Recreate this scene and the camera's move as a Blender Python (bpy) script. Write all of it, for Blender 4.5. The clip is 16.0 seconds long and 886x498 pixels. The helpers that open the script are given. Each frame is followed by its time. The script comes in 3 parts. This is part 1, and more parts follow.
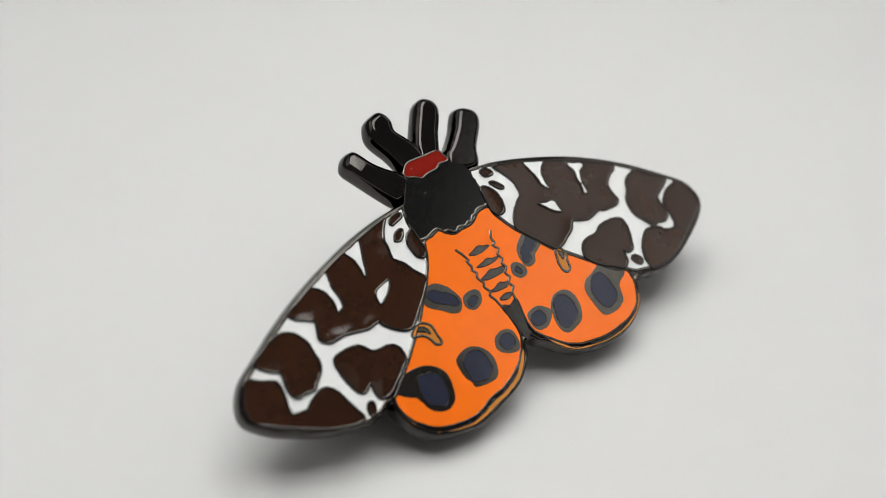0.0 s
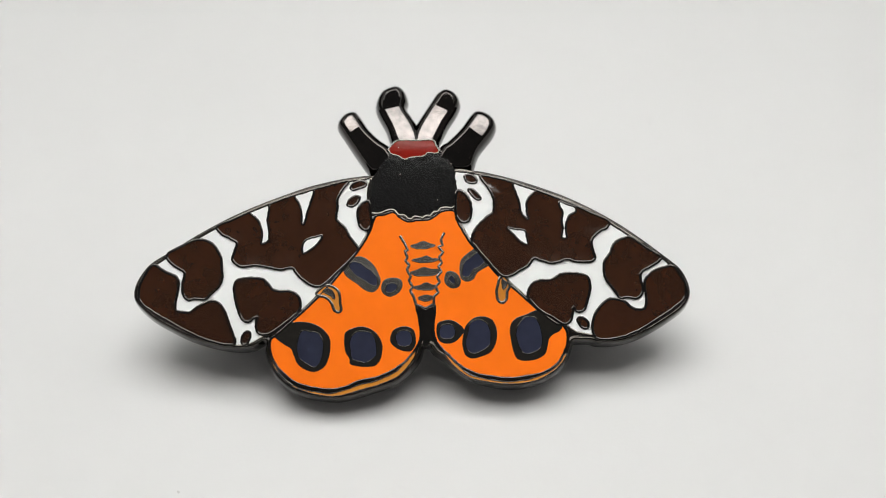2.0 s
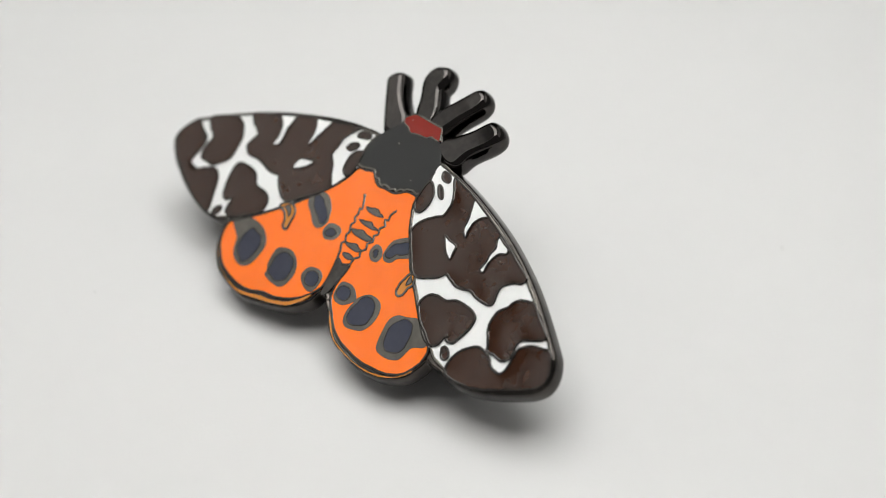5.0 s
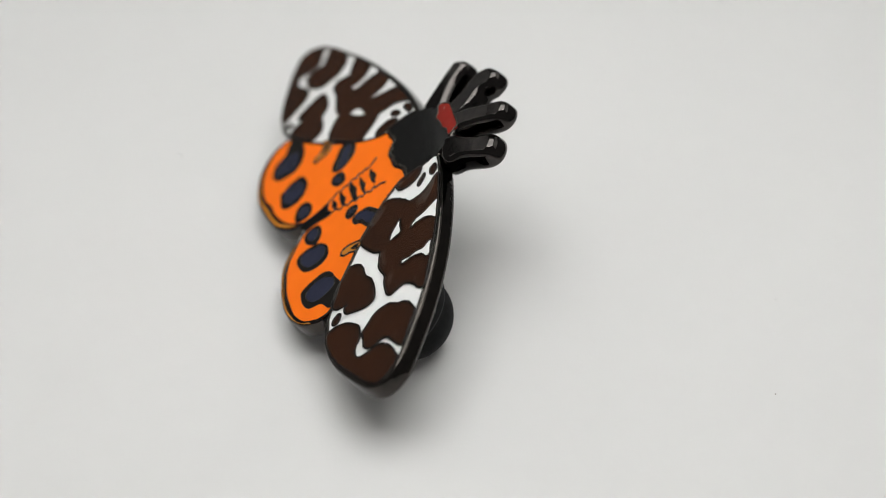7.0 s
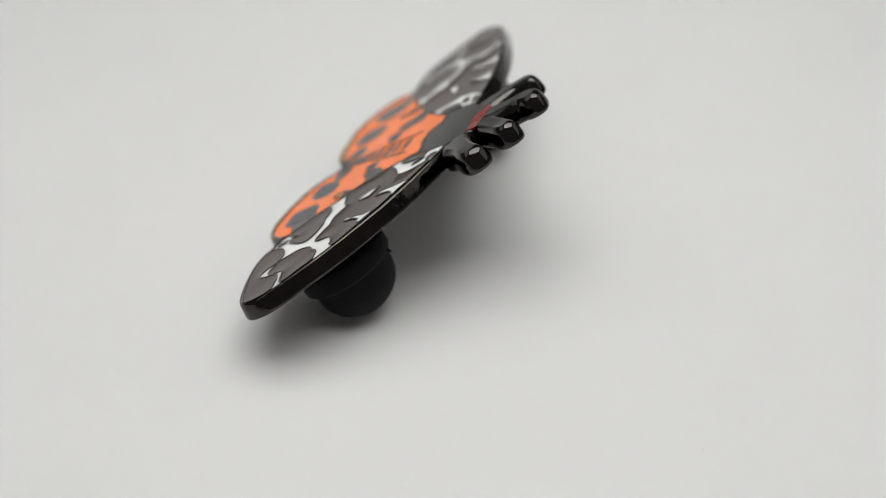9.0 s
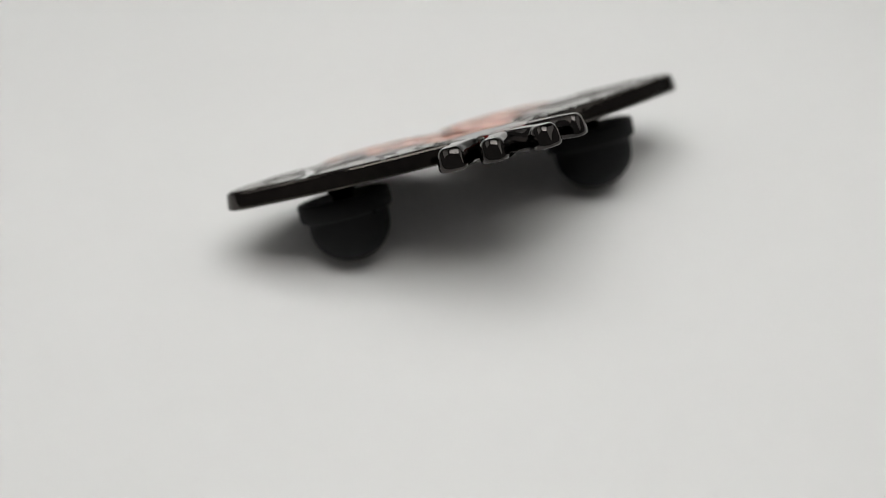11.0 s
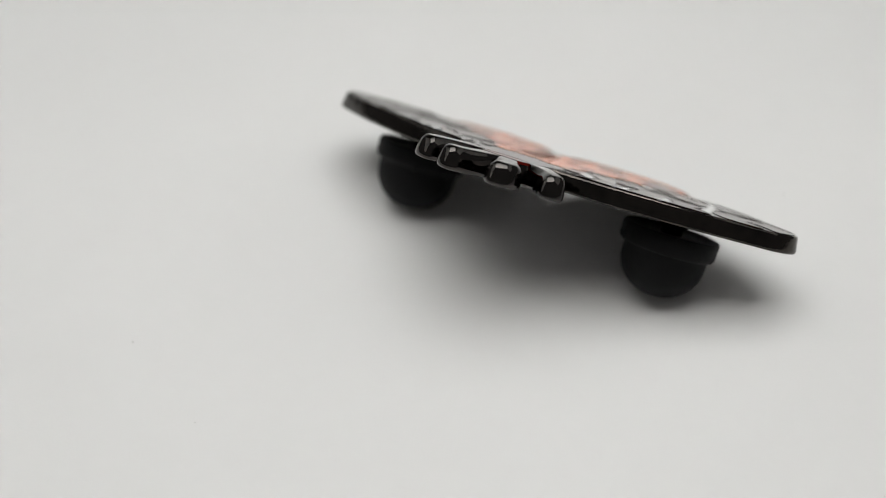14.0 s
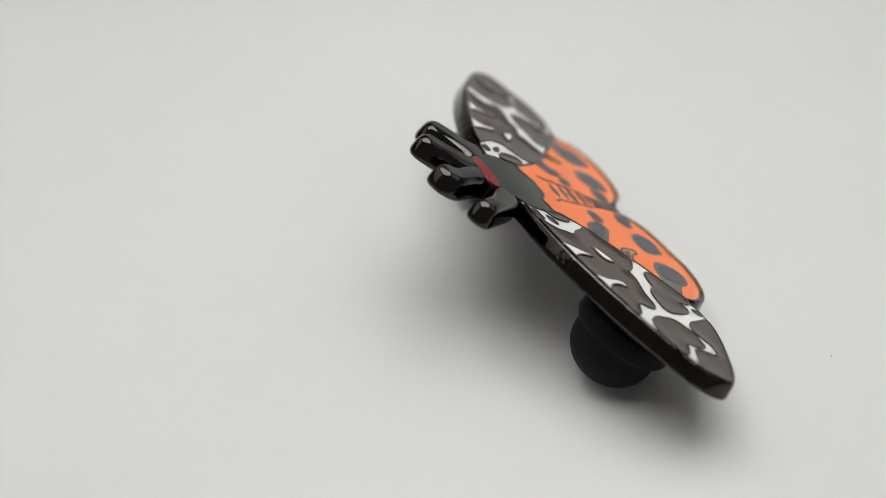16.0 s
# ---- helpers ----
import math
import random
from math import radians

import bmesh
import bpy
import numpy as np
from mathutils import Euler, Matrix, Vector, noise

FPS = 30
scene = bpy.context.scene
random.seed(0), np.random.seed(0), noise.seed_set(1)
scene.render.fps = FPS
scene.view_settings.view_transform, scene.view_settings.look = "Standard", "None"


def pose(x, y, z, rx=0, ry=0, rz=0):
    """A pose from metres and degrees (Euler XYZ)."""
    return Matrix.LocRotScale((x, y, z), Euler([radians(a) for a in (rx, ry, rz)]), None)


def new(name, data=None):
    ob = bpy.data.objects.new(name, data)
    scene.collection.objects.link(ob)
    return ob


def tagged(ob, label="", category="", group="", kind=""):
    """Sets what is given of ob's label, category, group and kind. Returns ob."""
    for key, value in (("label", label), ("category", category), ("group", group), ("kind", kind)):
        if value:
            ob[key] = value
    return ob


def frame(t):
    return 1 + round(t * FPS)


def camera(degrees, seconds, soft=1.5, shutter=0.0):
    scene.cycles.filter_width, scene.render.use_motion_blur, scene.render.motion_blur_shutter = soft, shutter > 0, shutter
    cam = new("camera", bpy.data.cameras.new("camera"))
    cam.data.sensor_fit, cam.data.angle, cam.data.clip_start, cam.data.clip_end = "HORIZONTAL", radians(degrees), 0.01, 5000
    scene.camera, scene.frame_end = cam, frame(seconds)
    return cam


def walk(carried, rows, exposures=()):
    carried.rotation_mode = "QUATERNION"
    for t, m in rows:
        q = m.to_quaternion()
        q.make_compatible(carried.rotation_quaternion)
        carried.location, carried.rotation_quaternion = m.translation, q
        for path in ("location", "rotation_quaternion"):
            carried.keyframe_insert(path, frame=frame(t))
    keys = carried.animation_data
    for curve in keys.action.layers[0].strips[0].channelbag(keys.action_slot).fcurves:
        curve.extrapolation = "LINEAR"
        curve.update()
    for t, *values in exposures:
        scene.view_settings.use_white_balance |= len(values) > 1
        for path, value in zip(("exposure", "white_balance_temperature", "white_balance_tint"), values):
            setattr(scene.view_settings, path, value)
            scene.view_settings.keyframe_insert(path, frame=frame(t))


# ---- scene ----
cam = camera(39.95, 16.0, soft=0.95)
cam.data.dof.use_dof = True
cam.data.dof.focus_distance = 0.1282
cam.data.dof.aperture_fstop = 11.5
EYE = pose(0.00000, -0.10434, 0.09764, 47.402, 0.552, 0.681)
walk(cam, [(0.0, EYE), (16.0, EYE)], exposures=[(0.0, 0.0), (1.0, 0.1), (2.0, 0.14), (4.0, 0.15), (7.0, 0.01), (9.0, -0.05), (16.0, -0.05)])

# turn of the plate under the badge: seconds, degrees
TURN = [(0, 33.69), (0.5, 24.95), (1, 16.31), (1.5, 7.88), (2, 0.01), (2.5, -7.76), (3, -14.58), (3.5, -21.54), (4, -28.42), (4.5, -35.68), (5, -43.54), (5.5, -51.90), (6, -60.66), (6.5, -69.72), (7, -78.84), (7.5, -88.08), (8, -98.41), (8.5, -108.14), (9, -118.14), (9.5, -128.11), (10, -138.21), (10.5, -148.19), (11, -157.84), (11.5, -166.95), (12, -175.74), (12.5, -184.48), (13, -193.31), (13.5, -201.99), (14, -210.54), (14.5, -219.09), (15, -228.61), (15.5, -238.14), (16, -247.95)]

# ---- light: a white photo box (sides and roof unseen) with LED lamps in its roof, open to a dim room ----
world = bpy.data.worlds.new("dim_room")
world.use_nodes = True
world.node_tree.nodes["Background"].inputs["Color"].default_value = (1.0, 0.98, 0.95, 1)
world.node_tree.nodes["Background"].inputs["Strength"].default_value = 0.115
scene.world = world
# the curved LED strip over the front of the box, and the wide panel in its roof
ARC_Y, ARC_Z, ARC_R, ARC_W, ARC_HALF = 0.217, 0.316, 0.302, 0.015, 31.0
ARC_POWER, PANEL_POWER = 13.0, 4.13
PANEL_X, PANEL_FRONT, PANEL_BACK = 0.172, -0.062, 0.15

from mathutils.geometry import delaunay_2d_cdt

MM = 0.001


# ---- materials ----
def mat(name, color, rough=0.5, metal=0.0, spec=0.5, spread=0.08, grain=900.0, bump=0.0, bump_scale=250.0, rough_spread=0.08,
        second=None, glow=0.0, streak=0.0):
    """A surface whose colour, gloss and relief vary at two scales."""
    m = bpy.data.materials.new(name)
    m.use_nodes = True
    nodes, links = m.node_tree.nodes, m.node_tree.links
    b = nodes["Principled BSDF"]
    b.inputs["Metallic"].default_value = metal
    b.inputs["Specular IOR Level"].default_value = spec
    co = nodes.new("ShaderNodeTexCoord")
    fine = nodes.new("ShaderNodeTexNoise")
    fine.inputs["Scale"].default_value, fine.inputs["Detail"].default_value = grain, 6
    wide = nodes.new("ShaderNodeTexNoise")
    wide.inputs["Scale"].default_value, wide.inputs["Detail"].default_value = grain / 9, 3
    for n in (fine, wide):
        links.new(co.outputs["Object"], n.inputs["Vector"])
    add = nodes.new("ShaderNodeMath")
    add.operation = "MULTIPLY_ADD"
    add.inputs[1].default_value = 0.6
    links.new(fine.outputs["Fac"], add.inputs[0])
    links.new(wide.outputs["Fac"], add.inputs[2])
    ramp = nodes.new("ShaderNodeMapRange")
    ramp.inputs["From Min"].default_value, ramp.inputs["From Max"].default_value = 0.55, 1.05
    links.new(add.outputs[0], ramp.inputs["Value"])
    mix = nodes.new("ShaderNodeMix")
    mix.data_type = "RGBA"
    links.new(ramp.outputs["Result"], mix.inputs["Factor"])
    other = second or tuple(c * (1 + spread) for c in color)
    mix.inputs["A"].default_value = (*[c * (1 - spread) for c in color], 1)
    mix.inputs["B"].default_value = (*other, 1)
    links.new(mix.outputs["Result"], b.inputs["Base Color"])
    r = nodes.new("ShaderNodeMapRange")
    r.inputs["To Min"].default_value, r.inputs["To Max"].default_value = max(0.02, rough - rough_spread), rough + rough_spread
    links.new(fine.outputs["Fac"], r.inputs["Value"])
    links.new(r.outputs["Result"], b.inputs["Roughness"])
    if bump:
        h = nodes.new("ShaderNodeTexNoise")
        h.inputs["Scale"].default_value, h.inputs["Detail"].default_value = bump_scale, 2
        if streak:
            turn = nodes.new("ShaderNodeMapping")
            turn.inputs["Rotation"].default_value = (0, 0, radians(35))
            turn.inputs["Scale"].default_value = (1, streak, 1)
            links.new(co.outputs["Object"], turn.inputs["Vector"])
            links.new(turn.outputs["Vector"], h.inputs["Vector"])
        else:
            links.new(co.outputs["Object"], h.inputs["Vector"])
        bu = nodes.new("ShaderNodeBump")
        bu.inputs["Strength"].default_value, bu.inputs["Distance"].default_value = 1.0, bump
        links.new(h.outputs["Fac"], bu.inputs["Height"])
        links.new(bu.outputs["Normal"], b.inputs["Normal"])
    if glow:
        b.inputs["Emission Color"].default_value = (*color, 1)
        b.inputs["Emission Strength"].default_value = glow
    return m


NICKEL = mat("black_nickel", (0.062, 0.058, 0.055), 0.045, 1.0, spread=0.3, grain=1500, bump=0.000002, bump_scale=700, rough_spread=0.025)
# the same black nickel, rougher and paler: reflected light is put into its colour
LIT_NICKEL = mat("lit_nickel", (0.14, 0.13, 0.115), 0.19, 1.0, spread=0.2, grain=1500, bump=0.000002, bump_scale=900, rough_spread=0.06)
# black nickel made paler, so the sheen on rims and lower rings is partly colour
SHEEN_NICKEL = mat("sheen_nickel", (0.12, 0.112, 0.1), 0.06, 1.0, spread=0.2, grain=1500, bump=0.000002, bump_scale=900, rough_spread=0.025)
RIM = mat("tarnished_rim", (0.05, 0.047, 0.045), 0.06, 1.0, spread=0.3, grain=900, bump=0.00005, bump_scale=900, rough_spread=0.04, second=(0.085, 0.074, 0.066))
BRUSHED = mat("polished_black_nickel", (0.06, 0.058, 0.057), 0.022, 1.0, spread=0.3, grain=1300, bump=0.0000018, bump_scale=900, rough_spread=0.012,
              second=(0.082, 0.073, 0.069), streak=1.8)
BROWN = mat("brown_enamel", (0.029, 0.0093, 0.003), 0.07, spread=0.18, grain=700, bump=0.00009, bump_scale=190, rough_spread=0.04)
WHITE = mat("white_enamel", (0.84, 0.84, 0.83), 0.1, spread=0.02, grain=900, bump=0.000003, bump_scale=300, rough_spread=0.04)
ORANGE = mat("orange_enamel", (0.975, 0.18, 0.0075), 0.1, spread=0.05, grain=500, bump=0.000003, bump_scale=250, rough_spread=0.04)
BLACK = mat("black_enamel", (0.0052, 0.0052, 0.005), 0.07, spread=0.2, grain=1200, bump=0.000001, bump_scale=300, rough_spread=0.05)
BLUE = mat("slate_blue_enamel", (0.022, 0.025, 0.046), 0.1, spread=0.15, grain=900, bump=0.000003, bump_scale=300, rough_spread=0.04)
RED = mat("dark_red_enamel", (0.21, 0.011, 0.006), 0.03, spec=0.3, spread=0.1, grain=900, bump=0.000002, bump_scale=300, rough_spread=0.01)
GOLD = mat("ochre_enamel", (0.56, 0.20, 0.022), 0.16, spread=0.1, grain=900, bump=0.00001, rough_spread=0.04)
RUBBER = mat("black_rubber", (0.0035, 0.0035, 0.0038), 0.68, spec=0.16, spread=0.25, grain=1500, bump=0.00002, bump_scale=1800, rough_spread=0.12)
PLATE = mat("white_plate", (0.664, 0.6545, 0.6515), 0.55, spec=0.3, spread=0.012, grain=300, bump=0.000006, bump_scale=2500, rough_spread=0.06)
PAPER = mat("white_sheet", (0.88, 0.88, 0.87), 0.6, spec=0.3, spread=0.015, grain=90, bump=0.00003, bump_scale=60, rough_spread=0.06)
FLECK = mat("pale_dust", (0.55, 0.5, 0.45), 0.8, spread=0.2, grain=3000)
DUST = mat("dust", (0.16, 0.14, 0.12), 0.9, spread=0.3, grain=3000)
STRIP_GLOW = mat("strip_glow", (1.0, 0.985, 0.96), 0.5, glow=ARC_POWER)
PANEL_GLOW = mat("panel_glow", (0.989, 1.0, 0.975), 0.5, glow=PANEL_POWER)
CASE = mat("white_plastic", (0.7, 0.7, 0.7), 0.45, spread=0.03, grain=400)


# ---- building helpers ----
def part(name, mesh, material, parent=None, label=""):
    """Links a mesh, or a bmesh, as one object under a thing or a part."""
    if isinstance(mesh, bmesh.types.BMesh):
        bm, mesh = mesh, bpy.data.meshes.new(name)
        bm.to_mesh(mesh)
        bm.free()
    mesh.materials.clear()
    mesh.materials.append(material)
    ob = new(name, mesh)
    ob.parent = parent
    if label:
        ob["label"] = label
    return ob


def soften(mesh, degrees=38):
    mesh.shade_smooth()
    mesh.set_sharp_from_angle(angle=radians(degrees))
    return mesh


def crisp_caps(mesh):
    """Keeps flat tops flat: their rims are sharp edges."""
    bm = bmesh.new()
    bm.from_mesh(mesh)
    bmesh.ops.remove_doubles(bm, verts=bm.verts, dist=1e-7)
    bm.normal_update()
    for e in bm.edges:
        caps = [abs(f.normal.z) > 0.9999 for f in e.link_faces]
        if len(caps) == 2 and caps[0] != caps[1]:
            e.smooth = False
    bm.to_mesh(mesh)
    bm.free()
    return mesh


def rounded(points, steps=4, closed=True):
    """A flowing line through the points (millimetres)."""
    n, made = len(points), []
    for i in range(n if closed else n - 1):
        if closed:
            a, b, c, d = (Vector(points[(i + k) % n]) for k in (-1, 0, 1, 2))
        else:
            a, b, c, d = (Vector(points[min(max(i + k, 0), n - 1)]) for k in (-1, 0, 1, 2))
        for s in range(steps):
            t = s / steps
            made.append(0.5 * (2 * b + (c - a) * t + (2 * a - 5 * b + 4 * c - d) * t * t + (3 * b - a - 3 * c + d) * t ** 3))
    if not closed:
        made.append(Vector(points[-1]))
    return made


def line_curve(points, closed, flat):
    cu = bpy.data.curves.new("outline", "CURVE")
    cu.dimensions = "2D" if flat else "3D"
    sp = cu.splines.new("POLY")
    sp.points.add(len(points) - 1)
    for q, v in zip(sp.points, points):
        q.co = (v[0] * MM, v[1] * MM, 0, 1)
    sp.use_cyclic_u = closed
    return cu


def baked(cu, z):
    """The mesh of a curve, lifted by z millimetres."""
    ob = bpy.data.objects.new("outline", cu)
    mesh = bpy.data.meshes.new_from_object(ob)
    bpy.data.objects.remove(ob)
    bpy.data.curves.remove(cu)
    mesh.transform(Matrix.Translation((0, 0, z * MM)))
    return soften(mesh)


def slab(points, low, high, edge, steps=4, turns=3):
    """A flat piece with that outline from height low to high, its edges rounded by edge (all in millimetres)."""
    cu = line_curve(rounded(points, steps), True, True)
    cu.fill_mode = "BOTH"
    cu.extrude = ((high - low) / 2 - edge) * MM
    cu.bevel_depth, cu.bevel_resolution, cu.offset = edge * MM, turns, -edge * MM
    return crisp_caps(baked(cu, (high + low) / 2))


def loft(points, profile, steps=4):
    """A solid with that outline; profile gives (outward offset, height) pairs from its top down, in millimetres."""
    rim = rounded(points, steps)
    n = len(rim)
    area = sum(rim[k].x * rim[(k + 1) % n].y - rim[(k + 1) % n].x * rim[k].y for k in range(n))
    sign = 1.0 if area > 0 else -1.0
    out = []
    for k in range(n):
        d = (rim[(k + 2) % n] - rim[(k - 2) % n]).normalized()
        out.append(Vector((d.y, -d.x)) * sign)
    bm = bmesh.new()
    rings = [[bm.verts.new(((v.x + o.x * off) * MM, (v.y + o.y * off) * MM, z * MM)) for v, o in zip(rim, out)] for off, z in profile]
    for a, b in zip(rings, rings[1:]):
        for k in range(n):
            bm.faces.new((a[k], a[(k + 1) % n], b[(k + 1) % n], b[k]))
    top, low = bm.faces.new(rings[0]), bm.faces.new(rings[-1])
    bmesh.ops.recalc_face_normals(bm, faces=bm.faces)
    bmesh.ops.triangulate(bm, faces=[top, low])
    mesh = bpy.data.meshes.new("solid")
    bm.to_mesh(mesh)
    bm.free()
    return crisp_caps(soften(mesh, 60))


def dish(points, low, top, depth, reach=0.95, step=0.32):
    """An enamel fill: its surface sinks gently from the rim towards the middle, and has a short skirt."""
    rim = [Vector(v) for v in rounded(points, 3)]
    ring = np.array([(v.x, v.y) for v in rim])
    nxt = np.roll(ring, -1, axis=0)
    xs = np.arange(ring[:, 0].min() + step / 2, ring[:, 0].max(), step)
    ys = np.arange(ring[:, 1].min() + step / 2, ring[:, 1].max(), step)
    gx, gy = np.meshgrid(xs, ys)
    gx = gx + (np.arange(len(ys)) % 2)[:, None] * step / 2
    pts = np.c_[gx.ravel(), gy.ravel()]
    ab = nxt - ring
    ap = pts[:, None, :] - ring[None]
    f = np.clip((ap * ab).sum(2) / np.maximum((ab * ab).sum(1), 1e-9), 0, 1)
    d = np.sqrt(((ap - f[..., None] * ab) ** 2).sum(2)).min(1)
    cross = ((ring[None, :, 1] > pts[:, None, 1]) != (nxt[None, :, 1] > pts[:, None, 1])) & (
        pts[:, None, 0] < ab[:, 0] * (pts[:, None, 1] - ring[:, 1]) / np.where(ab[:, 1] == 0, 1e-9, ab[:, 1]) + ring[:, 0])
    keep = (cross.sum(1) % 2 == 1) & (d > step * 0.45)
    inner, far = pts[keep], d[keep]
    flat = [Vector(v) for v in ring] + [Vector(v) for v in inner]
    n = len(rim)
    verts, _, faces, origin, _, _ = delaunay_2d_cdt(flat, [], [list(range(n))], 1, 1e-5)
    depths = np.r_[np.zeros(n), far]
    bm = bmesh.new()
    made = []
    for v, o in zip(verts, origin):
        gap = depths[o[0]] if o else 0.0
        made.append(bm.verts.new((v.x * MM, v.y * MM, (top - depth * (1 - math.exp(-(gap / reach) ** 1.5))) * MM)))
    for q in faces:
        bm.faces.new([made[k] for k in q])
    edges = [e for e in bm.edges if len(e.link_faces) == 1]
    made = bmesh.ops.extrude_edge_only(bm, edges=edges)["geom"]
    for v in made:
        if isinstance(v, bmesh.types.BMVert):
            v.co.z = low * MM
    bmesh.ops.recalc_face_normals(bm, faces=bm.faces)
    mesh = bpy.data.meshes.new("fill")
    bm.to_mesh(mesh)
    bm.free()
    return soften(mesh, 45)


def wire(points, z, thick, closed=True, steps=4):
    """A round metal line that follows the points."""
    rng = random.Random(len(points))
    path = [v + Vector((rng.uniform(-0.025, 0.025), rng.uniform(-0.025, 0.025))) for v in rounded(points, steps, closed)]
    cu = line_curve(path, closed, False)
    cu.bevel_depth, cu.bevel_resolution, cu.use_fill_caps = thick * MM, 3, True
    mesh = baked(cu, 0)
    mesh.transform(Matrix.Translation((0, 0, z * MM)) @ Matrix.Diagonal((1, 1, 0.2, 1)))
    return mesh


def lathe(profile, around=48):
    """A turned piece from (radius, height) pairs in millimetres."""
    bm = bmesh.new()
    rings = []
    for r, z in profile:
        rings.append([bm.verts.new((max(r, 0.001) * MM * math.cos(a), max(r, 0.001) * MM * math.sin(a), z * MM))
                      for a in (2 * math.pi * k / around for k in range(around))])
    for a, b in zip(rings, rings[1:]):
        for k in range(around):
            bm.faces.new((a[k], a[(k + 1) % around], b[(k + 1) % around], b[k]))
    bm.faces.new(list(reversed(rings[0])))
    bm.faces.new(rings[-1])
    bmesh.ops.recalc_face_normals(bm, faces=bm.faces)
    mesh = bpy.data.meshes.new("turned")
    bm.to_mesh(mesh)
    bm.free()
    return soften(mesh, 50)


# ---- the photo box ----
BOX_X, BOX_BACK, BOX_FRONT, BOX_TOP, FLOOR_Z = 0.235, 0.33, -0.094, 0.345, -0.022
ROOF_X = 0.182  # the unseen roof is narrower than the box, so reflections past it stay dark
SIDE_LOW = 0.14  # the unseen sides are open below this height, to keep low reflections dark


def box_mesh(x0, x1, y0, y1, z0, z1, edge=0.0):
    bm = bmesh.new()
    bmesh.ops.create_cube(bm, size=1.0)
    bmesh.ops.transform(bm, verts=bm.verts, matrix=Matrix.Translation(((x0 + x1) / 2, (y0 + y1) / 2, (z0 + z1) / 2))
                        @ Matrix.Diagonal((x1 - x0, y1 - y0, z1 - z0, 1)))
    if edge:
        bmesh.ops.bevel(bm, geom=bm.edges[:], offset=edge, segments=2, affect="EDGES")
    return bm


def photo_box():
    # the backdrop sheet: floor, a wide bend, and the back
    bm = bmesh.new()
    line = [(BOX_FRONT - 0.25, FLOOR_Z)]
    bend = 0.12
    line += [(BOX_BACK - bend + bend * math.sin(a), FLOOR_Z + bend - bend * math.cos(a)) for a in (math.pi / 2 * k / 16 for k in range(17))]
    line.append((BOX_BACK, BOX_TOP - 0.004))
    rows = [[bm.verts.new((x, y, z)) for y, z in line] for x in (-BOX_X + 0.003, BOX_X - 0.003)]
    for k in range(len(line) - 1):
        bm.faces.new((rows[0][k], rows[1][k], rows[1][k + 1], rows[0][k + 1]))
    bmesh.ops.solidify(bm, geom=bm.faces[:], thickness=0.001)
    bmesh.ops.recalc_face_normals(bm, faces=bm.faces)
    sheet = bpy.data.meshes.new("sheet")
    bm.to_mesh(sheet)
    bm.free()
    tagged(part("backdrop", soften(sheet), PAPER), "seamless white backdrop sheet curving up behind", "backdrop", kind="structure")
    # unseen sides and roof, added to shape bounce light and reflections on the badge
    for name, x in (("wall_west", -1), ("wall_east", 1)):
        a, b = sorted((x * BOX_X, x * (BOX_X + 0.004)))
        tagged(part(name, box_mesh(a, b, BOX_FRONT, BOX_BACK, SIDE_LOW, BOX_TOP), PAPER), "unseen white upper side of the photo box, added for reflections", "wall", kind="structure")
    tagged(part("wall_north", box_mesh(-BOX_X, BOX_X, BOX_BACK + 0.003, BOX_BACK + 0.007, FLOOR_Z - 0.01, BOX_TOP), PAPER), "plain white back of the photo box",
           "wall", kind="structure")
    tagged(part("ceiling", box_mesh(-ROOF_X, ROOF_X, -0.069, BOX_BACK, BOX_TOP, BOX_TOP + 0.004), PAPER), "unseen white roof strip added over the photo box",
           "ceiling", kind="structure")
    tagged(part("ground", box_mesh(-0.9, 0.9, -0.9, 0.9, FLOOR_Z - 0.035, FLOOR_Z - 0.012), CASE), "plain pale table under the photo box", "table", kind="structure")


def arc_band(r0, r1, z0, z1, half, steps=40):
    """A flat curved band, its middle towards the front."""
    bm = bmesh.new()
    rows = []
    for k in range(steps + 1):
        a = radians(-90 - half + 2 * half * k / steps)
        rows.append([bm.verts.new((r * math.cos(a), r * math.sin(a), z)) for r, z in ((r0, z0), (r1, z0), (r1, z1), (r0, z1))])
    for a, b in zip(rows, rows[1:]):
        for k in range(4):
            bm.faces.new((a[k], a[(k + 1) % 4], b[(k + 1) % 4], b[k]))
    bm.faces.new(rows[0])
    bm.faces.new(rows[-1])
    bmesh.ops.recalc_face_normals(bm, faces=bm.faces)
    return bm


def lamps():
    strip = tagged(new("strip_lamp"), "curved white LED strip over the open front of the photo box", "lamp")
    strip.matrix_basis = pose(0, ARC_Y, ARC_Z)
    part("housing", arc_band(ARC_R - ARC_W / 2 - 0.002, ARC_R + ARC_W / 2 + 0.002, 0.0025, 0.012, ARC_HALF + 0.5), CASE, strip)
    part("diffuser", arc_band(ARC_R - ARC_W / 2, ARC_R + ARC_W / 2, 0.0, 0.002, ARC_HALF), STRIP_GLOW, strip)
    panel = tagged(new("panel_lamp"), "wide white LED panel under the roof of the photo box", "lamp")
    panel.matrix_basis = pose(0, 0, BOX_TOP - 0.014)
    part("housing", box_mesh(-PANEL_X - 0.006, PANEL_X + 0.006, PANEL_FRONT - 0.006, PANEL_BACK + 0.006, 0.003, 0.0135, 0.001), CASE, panel)
    part("diffuser", box_mesh(-PANEL_X, PANEL_X, PANEL_FRONT, PANEL_BACK, 0.0, 0.0025), PANEL_GLOW, panel)


photo_box()
lamps()


